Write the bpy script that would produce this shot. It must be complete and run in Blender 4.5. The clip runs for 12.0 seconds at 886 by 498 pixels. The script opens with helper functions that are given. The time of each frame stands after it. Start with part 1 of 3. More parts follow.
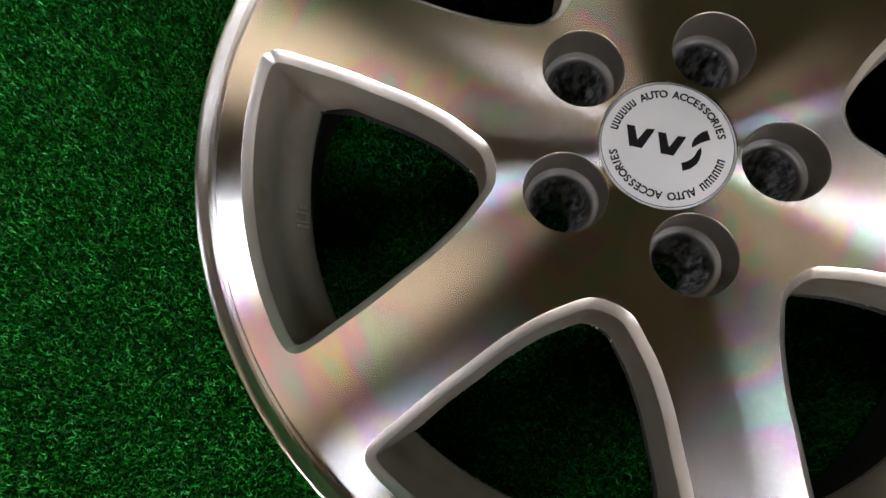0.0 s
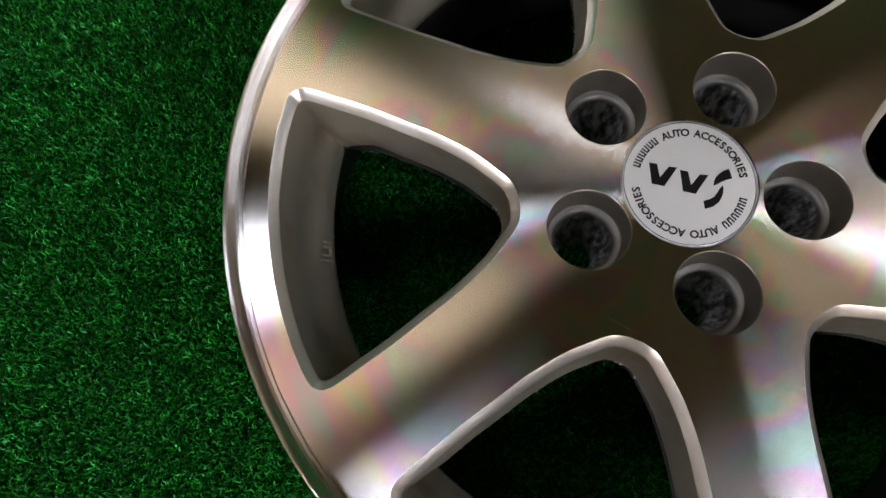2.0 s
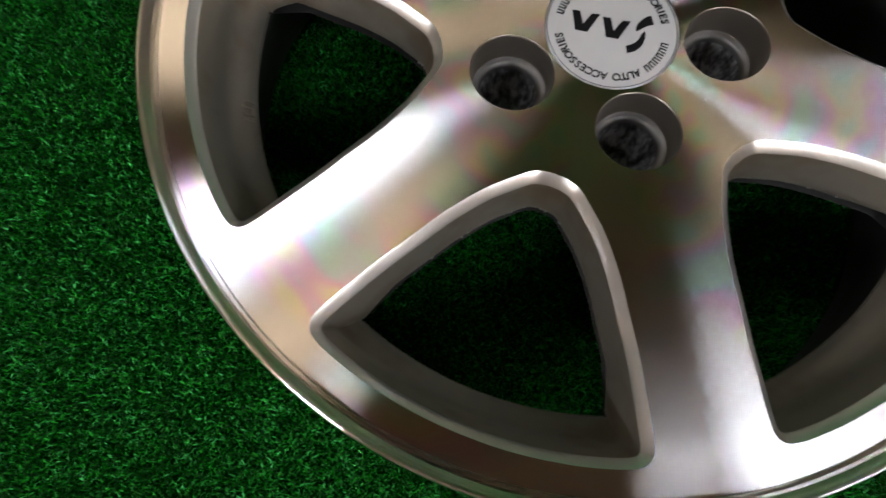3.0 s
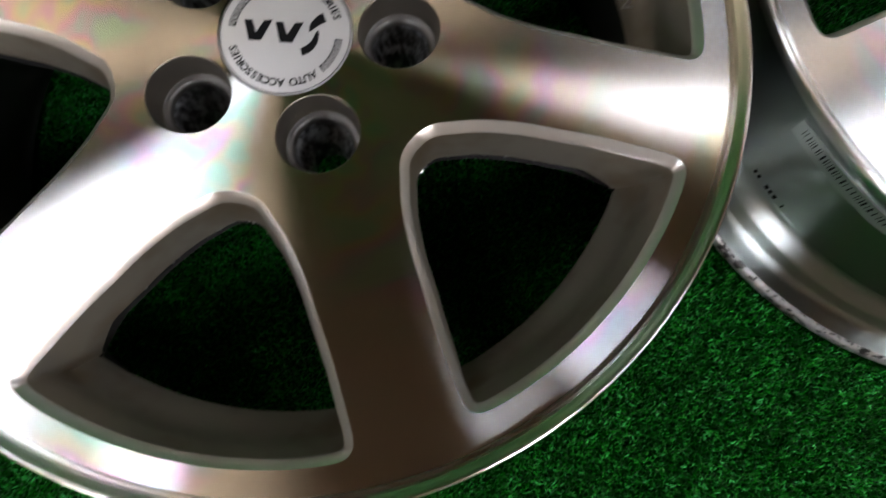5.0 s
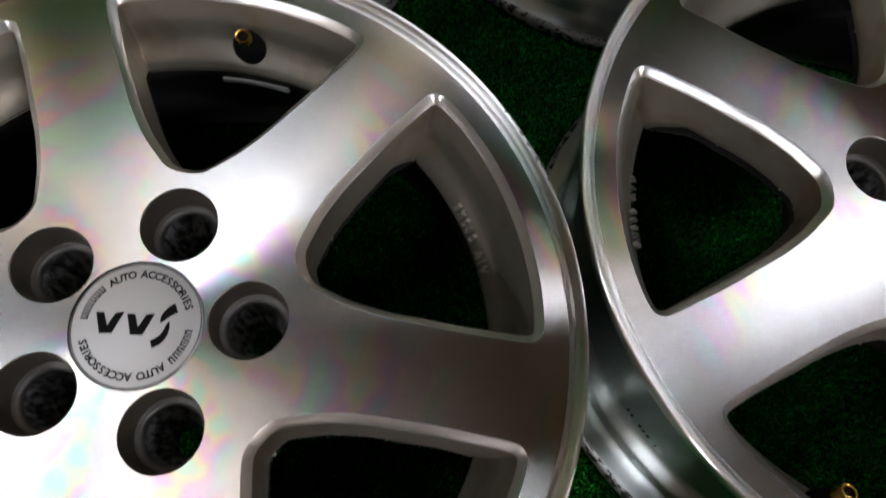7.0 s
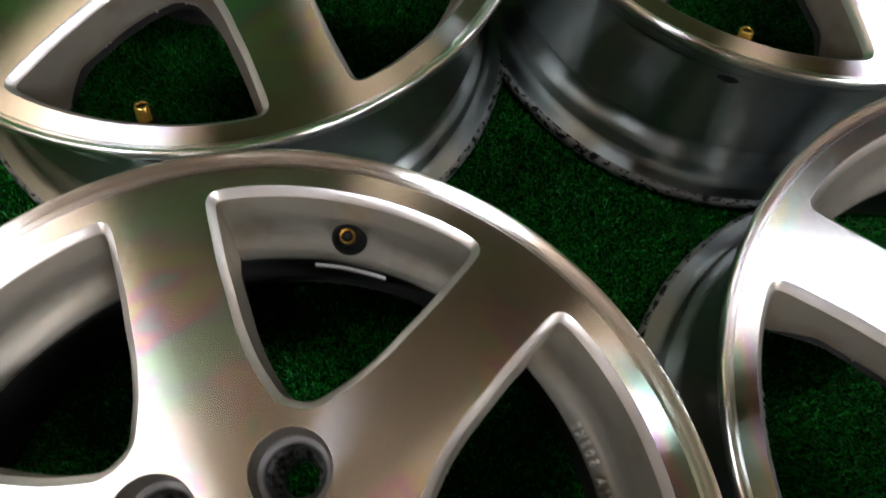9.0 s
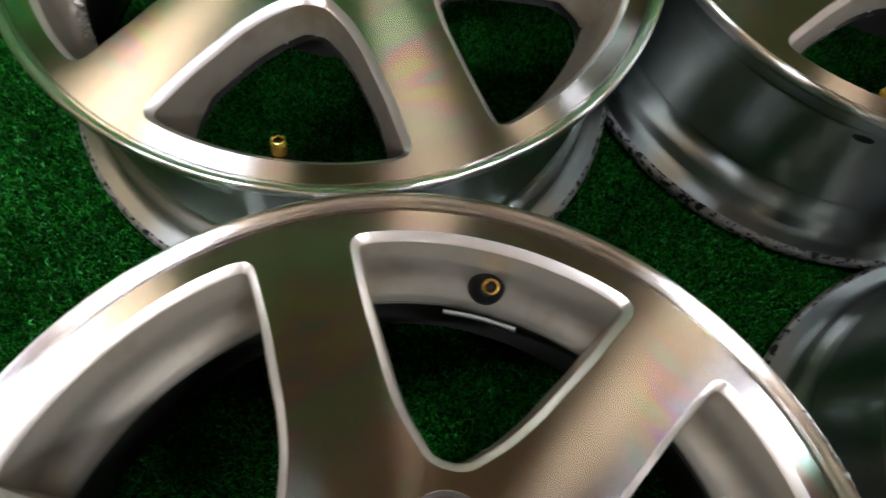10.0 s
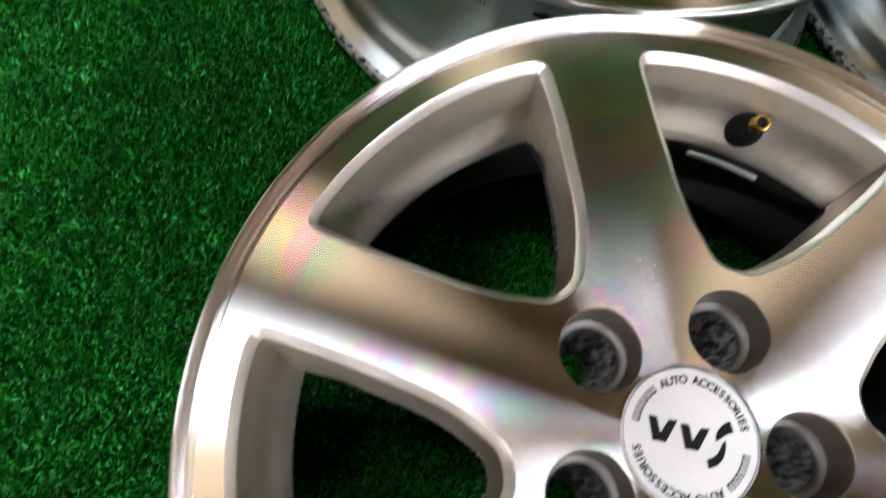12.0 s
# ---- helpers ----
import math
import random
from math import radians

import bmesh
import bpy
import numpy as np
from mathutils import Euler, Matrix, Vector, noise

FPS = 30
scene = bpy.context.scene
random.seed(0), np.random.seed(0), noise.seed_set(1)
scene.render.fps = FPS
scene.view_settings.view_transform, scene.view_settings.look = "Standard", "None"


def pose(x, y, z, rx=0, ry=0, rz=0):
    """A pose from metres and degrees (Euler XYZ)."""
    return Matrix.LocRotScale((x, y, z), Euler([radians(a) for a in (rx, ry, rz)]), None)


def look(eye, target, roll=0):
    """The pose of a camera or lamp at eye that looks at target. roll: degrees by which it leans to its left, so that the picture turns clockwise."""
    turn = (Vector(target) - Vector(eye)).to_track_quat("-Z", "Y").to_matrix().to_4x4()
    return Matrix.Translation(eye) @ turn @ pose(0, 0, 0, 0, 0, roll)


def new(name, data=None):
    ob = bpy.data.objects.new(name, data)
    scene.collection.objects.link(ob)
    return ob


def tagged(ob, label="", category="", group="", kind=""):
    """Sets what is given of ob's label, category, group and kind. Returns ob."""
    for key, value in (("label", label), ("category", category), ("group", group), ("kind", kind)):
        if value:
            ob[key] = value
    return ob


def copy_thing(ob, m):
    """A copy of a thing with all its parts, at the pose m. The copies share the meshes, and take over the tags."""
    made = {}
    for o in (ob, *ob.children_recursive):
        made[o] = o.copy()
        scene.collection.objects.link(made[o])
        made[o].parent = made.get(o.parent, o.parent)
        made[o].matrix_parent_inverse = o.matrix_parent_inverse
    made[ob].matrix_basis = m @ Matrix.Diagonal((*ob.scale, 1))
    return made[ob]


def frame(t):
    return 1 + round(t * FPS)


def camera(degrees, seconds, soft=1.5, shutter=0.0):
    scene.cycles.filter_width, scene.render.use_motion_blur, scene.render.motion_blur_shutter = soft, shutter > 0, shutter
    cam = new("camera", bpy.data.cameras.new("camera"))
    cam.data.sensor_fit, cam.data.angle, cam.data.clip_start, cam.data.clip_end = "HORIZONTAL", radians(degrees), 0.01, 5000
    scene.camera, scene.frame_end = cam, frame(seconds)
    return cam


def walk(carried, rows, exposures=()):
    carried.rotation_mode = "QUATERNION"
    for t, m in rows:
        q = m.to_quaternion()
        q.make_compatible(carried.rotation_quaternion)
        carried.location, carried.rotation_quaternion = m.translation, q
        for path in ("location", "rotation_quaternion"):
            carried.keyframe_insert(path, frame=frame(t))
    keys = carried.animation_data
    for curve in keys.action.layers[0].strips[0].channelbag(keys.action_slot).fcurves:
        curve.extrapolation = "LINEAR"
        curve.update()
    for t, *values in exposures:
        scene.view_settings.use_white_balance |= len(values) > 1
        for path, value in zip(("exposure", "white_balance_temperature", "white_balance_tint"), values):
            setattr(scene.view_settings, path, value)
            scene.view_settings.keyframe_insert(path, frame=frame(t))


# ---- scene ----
cam = camera(64.4, 12.0, soft=1.6, shutter=0.5)


def row(t, x, y, z, yaw, pitch, roll):
    a, b = radians(yaw), radians(pitch)
    ahead = Vector((-math.sin(a) * math.cos(b), math.cos(a) * math.cos(b), math.sin(b)))
    eye = Vector((x, y, z))
    return t, look(eye, eye + ahead, roll)


PATH = [
    (0.0, -0.1045, -0.1051, 0.4363, -1.55, -75.92, -6.16),
    (0.5, -0.1062, -0.1021, 0.4344, -4.27, -76.22, -3.52),
    (1.0, -0.1095, -0.1023, 0.4364, -1.27, -76.29, -6.25),
    (1.5, -0.1109, -0.0981, 0.4397, -1.52, -75.23, -6.01),
    (2.0, -0.1125, -0.0988, 0.4407, -1.06, -74.07, -6.45),
    (2.5, -0.1144, -0.1098, 0.4389, -4.01, -76.96, -4.20),
    (3.0, -0.1038, -0.1610, 0.4198, -12.05, -74.71, 3.65),
    (3.2, -0.1003, -0.1498, 0.4266, -20.09, -78.87, 9.97),
    (4.8, 0.0032, -0.1679, 0.4341, -20.08, -79.50, 2.39),
    (5.0, 0.0124, -0.1665, 0.4359, -23.44, -78.77, 5.03),
    (5.5, 0.0426, -0.1606, 0.4415, -24.34, -76.72, 4.34),
    (6.0, 0.0657, -0.1561, 0.4509, -26.06, -73.69, 6.66),
    (6.3, 0.0746, -0.1455, 0.4545, -26.74, -71.83, 6.66),
    (6.5, 0.0818, -0.1383, 0.4588, -26.31, -70.99, 6.39),
    (7.0, 0.0881, -0.1158, 0.4641, -27.87, -69.57, 7.94),
    (7.2, 0.0915, -0.1080, 0.4643, -27.07, -68.85, 7.29),
    (8.8, 0.0595, -0.0195, 0.4670, -28.61, -65.12, 9.97),
    (9.0, 0.0627, -0.0033, 0.4693, -27.85, -66.85, 8.94),
    (9.5, 0.0464, 0.0207, 0.4580, -25.93, -65.78, 7.92),
    (10.0, 0.0025, 0.0364, 0.4584, -26.17, -65.16, 10.34),
    (10.5, -0.0363, 0.0429, 0.4531, -26.27, -64.79, 11.84),
    (11.0, -0.0639, 0.0294, 0.4499, -22.98, -65.81, 11.38),
    (11.5, -0.0989, 0.0160, 0.4460, -22.32, -66.80, 12.85),
    (12.0, -0.1329, -0.0034, 0.4339, -24.78, -69.46, 16.59),
]
walk(cam, [row(*r) for r in PATH], exposures=[(0.0, 0.8), (3.0, 0.7), (5.0, 0.58), (6.0, 0.5), (7.0, 0.0), (9.0, 1.05), (11.0, 1.6), (12.0, 1.65)])

# ---- world and lamps ----
world = bpy.data.worlds.new("room_world")
scene.world = world
world.use_nodes = True
world.node_tree.nodes["Background"].inputs[0].default_value = (0.02, 0.02, 0.02, 1)
world.node_tree.nodes["Background"].inputs[1].default_value = 0.5


# unseen ceiling panels: x, y, length along x, length along y, brightness
# those below 3.5 are added in place of warm lit patches of ceiling
PANELS = [(1.20, -3.70, 1.20, 0.30, 88.0), (-2.90, -1.90, 1.20, 0.30, 62.0), (1.95, -1.75, 1.50, 0.30, 17.0), (-1.20, 0.65, 1.20, 0.30, 7.2),
          (2.25, 0.20, 0.30, 0.30, 16.0), (-1.05, 1.70, 0.60, 0.60, 2.2), (-0.67, 0.23, 0.42, 0.42, 1.8), (0.60, 1.55, 0.30, 0.30, 1.8),
          (1.35, 0.50, 0.30, 0.30, 2.0), (3.60, 0.60, 0.30, 1.20, 9.0)]


# ---- materials ----
def shader(name, color, rough=0.5, metal=0.0, **more):
    m = bpy.data.materials.new(name)
    m.use_nodes = True
    b = m.node_tree.nodes["Principled BSDF"]
    b.inputs["Base Color"].default_value = (*color, 1)
    b.inputs["Roughness"].default_value = rough
    b.inputs["Metallic"].default_value = metal
    for key, value in more.items():
        b.inputs[key.replace("_", " ")].default_value = value
    return m, m.node_tree, b


def node(tree, kind, **sockets):
    n = tree.nodes.new(kind)
    for key, value in sockets.items():
        n.inputs[key.replace("_", " ")].default_value = value
    return n


def ramp(tree, source, stops):
    n = tree.nodes.new("ShaderNodeValToRGB")
    while len(n.color_ramp.elements) < len(stops):
        n.color_ramp.elements.new(0.5)
    for e, (p, c) in zip(n.color_ramp.elements, stops):
        e.position, e.color = p, (*c, 1)
    tree.links.new(source, n.inputs[0])
    return n


def noise_of(tree, scale, detail=4.0, stretch=None):
    co = tree.nodes.new("ShaderNodeTexCoord")
    n = node(tree, "ShaderNodeTexNoise", Scale=scale, Detail=detail)
    out = co.outputs["Object"]
    if stretch:
        mp = tree.nodes.new("ShaderNodeMapping")
        mp.inputs["Scale"].default_value = stretch
        tree.links.new(out, mp.inputs[0])
        out = mp.outputs[0]
    tree.links.new(out, n.inputs["Vector"])
    return n


def bumped(tree, b, height, strength, distance):
    bp = node(tree, "ShaderNodeBump", Strength=strength, Distance=distance)
    tree.links.new(height, bp.inputs["Height"])
    tree.links.new(bp.outputs[0], b.inputs["Normal"])
    return bp


def machined(name, color, rough, aniso, sheen=1.0):
    """Lathe-turned aluminium: gloss smeared across the turning marks, uneven tone, a faint rainbow sheen painted into
    the colour.
    """
    m, tr, old = shader(name, color)
    tr.nodes.remove(old)
    b = tr.nodes.new("ShaderNodeBsdfAnisotropic")
    b.distribution = "BECKMANN"
    b.inputs["Anisotropy"].default_value = aniso
    tr.links.new(b.outputs[0], tr.nodes["Material Output"].inputs["Surface"])
    tan = tr.nodes.new("ShaderNodeTangent")
    tan.direction_type, tan.axis = "RADIAL", "Z"
    tr.links.new(tan.outputs[0], b.inputs["Tangent"])
    co = tr.nodes.new("ShaderNodeTexCoord")
    sep = tr.nodes.new("ShaderNodeSeparateXYZ")
    tr.links.new(co.outputs["Object"], sep.inputs[0])
    rad = tr.nodes.new("ShaderNodeCombineXYZ")
    length = tr.nodes.new("ShaderNodeVectorMath")
    length.operation = "LENGTH"
    tr.links.new(sep.outputs[0], rad.inputs[0])
    tr.links.new(sep.outputs[1], rad.inputs[1])
    tr.links.new(rad.outputs[0], length.inputs[0])
    b.inputs["Roughness"].default_value = rough
    tint = noise_of(tr, 14.0, 6.0)
    col = ramp(tr, tint.outputs[0], [(0.25, tuple(c * 0.9 for c in color)), (0.7, color)])
    # patches of faint rainbow sheen, painted into the colour in bands round the axle
    around = tr.nodes.new("ShaderNodeVectorMath")
    around.operation = "NORMALIZE"
    tr.links.new(rad.outputs[0], around.inputs[0])

    def banded(turns, rings, detail):
        parted = tr.nodes.new("ShaderNodeSeparateXYZ")
        tr.links.new(around.outputs[0], parted.inputs[0])
        joined = tr.nodes.new("ShaderNodeCombineXYZ")
        for k, source, by in ((0, parted.outputs[0], turns), (1, parted.outputs[1], turns), (2, length.outputs["Value"], rings)):
            m = tr.nodes.new("ShaderNodeMath")
            m.operation = "MULTIPLY"
            m.inputs[1].default_value = by
            tr.links.new(source, m.inputs[0])
            tr.links.new(m.outputs[0], joined.inputs[k])
        n = node(tr, "ShaderNodeTexNoise", Scale=1.0, Detail=detail)
        tr.links.new(joined.outputs[0], n.inputs["Vector"])
        return n
    hue = banded(2.4, 44.0, 2.0)
    # hues of light split by the turning marks, fixed here as base colour
    film = ramp(tr, hue.outputs[0], [(0.34, (0.64, 1.0, 0.86)), (0.42, (0.66, 0.82, 1.0)), (0.49, (1.0, 0.66, 0.96)), (0.56, (1.0, 0.92, 0.66)), (0.64, (0.62, 1.0, 0.84))])
    where = banded(2.2, 15.0, 1.0)
    mask = ramp(tr, where.outputs[0], [(0.49, (0, 0, 0)), (0.60, (sheen,) * 3)])
    mul = tr.nodes.new("ShaderNodeMix")
    mul.data_type, mul.blend_type = "RGBA", "MULTIPLY"
    tr.links.new(mask.outputs[0], mul.inputs[0])
    tr.links.new(col.outputs[0], mul.inputs[6])
    tr.links.new(film.outputs[0], mul.inputs[7])
    tr.links.new(mul.outputs[2], b.inputs["Color"])
    return m


def painted(name, color, rough, metal, dirt):
    """Silver wheel paint with brake dust and small stains."""
    m, tr, b = shader(name, color, rough, metal)
    n = noise_of(tr, 22.0, 3.0)
    col = ramp(tr, n.outputs[0], [(0.30, dirt), (0.52, color), (0.8, tuple(min(1, c * 1.08) for c in color))])
    tr.links.new(col.outputs[0], b.inputs["Base Color"])
    f = noise_of(tr, 1400.0, 3.0)
    bumped(tr, b, f.outputs[0], 0.12, 0.0003)
    return m


MACHINED = machined("machined_aluminium", (0.90, 0.88, 0.87), 0.27, 0.70, 0.8)
LIP = machined("polished_lip", (0.88, 0.87, 0.86), 0.29, 0.74, 0.3)
SILVER = painted("silver_paint", (0.40, 0.365, 0.305), 0.46, 0.90, (0.24, 0.18, 0.11))
CHAMFER = painted("silver_edge_paint", (0.60, 0.59, 0.575), 0.28, 0.9, (0.54, 0.51, 0.47))
BARREL = machined("barrel_metal", (0.40, 0.43, 0.42), 0.37, 0.63, 0.1)
# near-black all over: barrel inside, mounting pad and spoke backs
NEAR_BLACK = painted("near_black_inside", (0.014, 0.013, 0.012), 0.6, 0.0, (0.006, 0.005, 0.004))
CAP = painted("cap_silver", (0.60, 0.59, 0.59), 0.38, 0.35, (0.56, 0.55, 0.55))
BLACK = shader("black_print", (0.006, 0.006, 0.007), 0.6, Specular_IOR_Level=0.1)[0]
RUBBER = shader("black_rubber", (0.004, 0.004, 0.004), 0.6, Specular_IOR_Level=0.08)[0]
WHITE = shader("white_weight", (0.52, 0.52, 0.51), 0.4)[0]
LABEL = shader("label_film", (0.44, 0.48, 0.46), 0.28, 0.8)[0]


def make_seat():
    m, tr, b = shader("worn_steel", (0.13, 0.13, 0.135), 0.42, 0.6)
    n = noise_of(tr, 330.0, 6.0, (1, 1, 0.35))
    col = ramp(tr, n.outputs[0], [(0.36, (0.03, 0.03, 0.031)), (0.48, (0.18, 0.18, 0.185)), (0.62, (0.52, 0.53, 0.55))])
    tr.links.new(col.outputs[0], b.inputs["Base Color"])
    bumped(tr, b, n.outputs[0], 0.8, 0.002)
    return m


def make_brass():
    m, tr, b = shader("brass", (0.78, 0.50, 0.12), 0.22, 1.0)
    n = noise_of(tr, 300.0)
    bumped(tr, b, n.outputs[0], 0.15, 0.0005)
    return m


def make_flange():
    m, tr, b = shader("chipped_flange", (0.6, 0.6, 0.6), 0.35, 0.6)
    n = noise_of(tr, 170.0, 9.0, (1, 1, 1.8))
    col = ramp(tr, n.outputs[0], [(0.44, (0.012, 0.011, 0.010)), (0.48, (0.24, 0.235, 0.23)), (0.8, (0.42, 0.41, 0.40))])
    tr.links.new(col.outputs[0], b.inputs["Base Color"])
    bumped(tr, b, col.outputs[0], 0.5, 0.001)
    return m


SEAT, BRASS, FLANGE = make_seat(), make_brass(), make_flange()
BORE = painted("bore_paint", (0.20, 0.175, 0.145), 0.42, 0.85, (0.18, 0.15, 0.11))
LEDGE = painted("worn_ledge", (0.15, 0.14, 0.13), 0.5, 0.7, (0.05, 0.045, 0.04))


def make_turf(name, dark, mid, light):
    m, tr, b = shader(name, mid, 0.36, Specular_IOR_Level=0.5)
    b.inputs["Specular Tint"].default_value = (0.22, 1.0, 0.2, 1)
    g = tr.nodes.new("ShaderNodeNewGeometry")
    col = ramp(tr, g.outputs["Random Per Island"], [(0.0, dark), (0.55, mid), (0.88, light), (1.0, (0.09, 0.55, 0.16))])
    clump = noise_of(tr, 45.0, 3.0)
    worn = ramp(tr, clump.outputs[0], [(0.3, (0.55, 0.6, 0.55)), (0.7, (1.25, 1.25, 1.25))])
    mul = tr.nodes.new("ShaderNodeMix")
    mul.data_type, mul.blend_type = "RGBA", "MULTIPLY"
    mul.inputs[0].default_value = 1.0
    tr.links.new(col.outputs[0], mul.inputs[6])
    tr.links.new(worn.outputs[0], mul.inputs[7])
    tr.links.new(mul.outputs[2], b.inputs["Base Color"])
    return m


TURF = make_turf("turf_blades", (0.0003, 0.009, 0.0006), (0.0012, 0.058, 0.0026), (0.016, 0.27, 0.021))


def make_backing():
    m, tr, b = shader("turf_backing", (0.001, 0.05, 0.004), 0.9, Specular_IOR_Level=0.0)
    n = noise_of(tr, 500.0, 5.0)
    col = ramp(tr, n.outputs[0], [(0.3, (0.0003, 0.006, 0.0006)), (0.7, (0.0006, 0.030, 0.0015))])
    tr.links.new(col.outputs[0], b.inputs["Base Color"])
    bumped(tr, b, n.outputs[0], 1.0, 0.004)
    return m


BACKING = make_backing()


def make_plaster(name, color):
    m, tr, b = shader(name, color, 0.85)
    n = noise_of(tr, 3.0, 6.0)
    col = ramp(tr, n.outputs[0], [(0.3, tuple(c * 0.88 for c in color)), (0.7, color)])
    tr.links.new(col.outputs[0], b.inputs["Base Color"])
    f = noise_of(tr, 160.0)
    bumped(tr, b, f.outputs[0], 0.2, 0.002)
    return m


WALL, CEILING = make_plaster("tan_wall", (0.40, 0.30, 0.21)), make_plaster("ceiling_board", (0.165, 0.115, 0.072))
GREEN_WALL = make_plaster("green_wall", (0.07, 0.28, 0.08))
FLOOR = make_plaster("floor_board", (0.12, 0.095, 0.075))
ENAMEL = shader("white_enamel", (0.75, 0.75, 0.73), 0.4)[0]


# ---- mesh helpers ----
def part(name, bm, material, parent=None, label="", smooth=35):
    me = bpy.data.meshes.new(name)
    bmesh.ops.recalc_face_normals(bm, faces=bm.faces)
    bm.to_mesh(me)
    bm.free()
    me.materials.append(material)
    if smooth:
        me.shade_smooth()
        me.set_sharp_from_angle(angle=radians(smooth))
    ob = new(name, me)
    if parent:
        ob.parent = parent
    if label:
        tagged(ob, label)
    return ob


def lathe(profile, seg=256, a0=0.0, a1=360.0, bm=None):
    """Turns (r, z) pairs about the z axis."""
    bm = bm or bmesh.new()
    full = abs(a1 - a0 - 360) < 1e-6
    cols = []
    for i in range(seg if full else seg + 1):
        a = radians(a0 + (a1 - a0) * i / seg)
        cols.append([bm.verts.new((r * math.cos(a), r * math.sin(a), z)) for r, z in profile])
    for i in range(seg):
        c, d = cols[i], cols[(i + 1) % len(cols)]
        for j in range(len(profile) - 1):
            bm.faces.new((c[j], d[j], d[j + 1], c[j + 1]))
    return bm


def smooth_profile(points, steps=5):
    """Catmull-Rom through (r, z) pairs."""
    p = [points[0], *points, points[-1]]
    out = []
    for i in range(1, len(p) - 2):
        for s in range(steps):
            u = s / steps
            out.append(tuple(
                0.5 * (2 * p[i][k] + (p[i + 1][k] - p[i - 1][k]) * u
                       + (2 * p[i - 1][k] - 5 * p[i][k] + 4 * p[i + 1][k] - p[i + 2][k]) * u * u
                       + (3 * p[i][k] - p[i - 1][k] - 3 * p[i + 1][k] + p[i + 2][k]) * u ** 3)
                for k in (0, 1)))
    return out + [points[-1]]


def box(bm, x0, x1, y0, y1, z0, z1, bevel=0.0):
    v = [bm.verts.new((x, y, z)) for z in (z0, z1) for y in (y0, y1) for x in (x0, x1)]
    fs = [bm.faces.new([v[i] for i in q]) for q in
          ((0, 2, 3, 1), (4, 5, 7, 6), (0, 1, 5, 4), (2, 6, 7, 3), (0, 4, 6, 2), (1, 3, 7, 5))]
    if bevel:
        es = {e for f in fs for e in f.edges}
        bmesh.ops.bevel(bm, geom=list(es), offset=bevel, segments=2, affect="EDGES")
    return bm


# ---- the room ----
def plain(name, x0, x1, y0, y1, z0, z1, material, label, category):
    ob = part(name, box(bmesh.new(), x0, x1, y0, y1, z0, z1), material, smooth=0)
    return tagged(ob, label, category, kind="structure")


plain("ground", -3.6, 4.2, -4.0, 2.6, -0.06, -0.006, FLOOR, "plain brown floor boards round the turf", "ground")
plain("turf_backing", -0.75, 1.0, -0.65, 0.9, -0.006, -0.003, BACKING, "green artificial turf backing spread on the floor", "artificial turf")
plain("wall_north", -3.6, 4.2, 2.6, 2.7, -0.06, 2.5, GREEN_WALL, "plain green wall that closes the room", "wall")
plain("wall_south", -3.6, 4.2, -4.1, -4.0, -0.06, 2.5, WALL, "plain tan wall that closes the room", "wall")
plain("wall_west", -3.7, -3.6, -4.1, 2.7, -0.06, 2.5, WALL, "plain tan wall that closes the room", "wall")
plain("wall_east", 4.2, 4.3, -4.1, 2.7, -0.06, 2.5, WALL, "plain tan wall that closes the room", "wall")
plain("ceiling", -3.7, 4.3, -4.1, 2.7, 2.5, 2.6, CEILING, "plain tan ceiling boards", "ceiling")

def glowing(strength, tone):
    m, tr, b = shader("lit_diffuser", (0.9, 0.9, 0.88), 0.4)
    b.inputs["Emission Color"].default_value = (*tone, 1)
    b.inputs["Emission Strength"].default_value = strength
    return m


def frame_bars(bm, a, b, width, z0, z1):
    for x0, x1, y0, y1 in ((-a, a, -b, -b + width), (-a, a, b - width, b), (-a, -a + width, -b + width, b - width), (a - width, a, -b + width, b - width)):
        box(bm, x0, x1, y0, y1, z0, z1)
    return bm


for x, y, long, wide, power in PANELS:
    fixture = tagged(new("ceiling_lamp"), "unseen white-framed light panel added on the ceiling", "lamp", "ceiling lamps")
    fixture.matrix_world = pose(x, y, 2.46)
    part("frame", frame_bars(bmesh.new(), long / 2 + 0.025, wide / 2 + 0.025, 0.025, -0.01, 0.04), ENAMEL, fixture, smooth=0)
    # warm tone for the dim added panels that imitate lit ceiling boards
    part("diffuser", box(bmesh.new(), -long / 2, long / 2, -wide / 2, wide / 2, 0.0, 0.01), glowing(power, (0.955, 0.985, 1.07) if power > 3.5 else (1.0, 0.76, 0.53)), fixture, "lit diffuser", smooth=0)


# ---- the wheel ----
CAP_R, HUB_R, FACE_R = 0.0300, 0.0725, 0.1962
LUG_R, LUG_HOLE = 0.050, 0.0184
FACE = [(0.0, 0.1490), (0.030, 0.1492), (0.05, 0.1502), (0.0725, 0.1522), (0.10, 0.1538), (0.14, 0.1537), (0.17, 0.1524),
        (0.186, 0.1512), (0.1965, 0.1506)]
FR, FZ = [r for r, z in smooth_profile(FACE, 8)], [z for r, z in smooth_profile(FACE, 8)]


def face_z(r):
    return float(np.interp(r, FR, FZ))


def face_normal(co):
    """The turned surface leans only towards or away from the axle."""
    r = math.hypot(co.x, co.y)
    slope = (face_z(r + 0.003) - face_z(r - 0.003)) / 0.006
    return Vector((-slope * co.x / r, -slope * co.y / r, 1.0)).normalized()


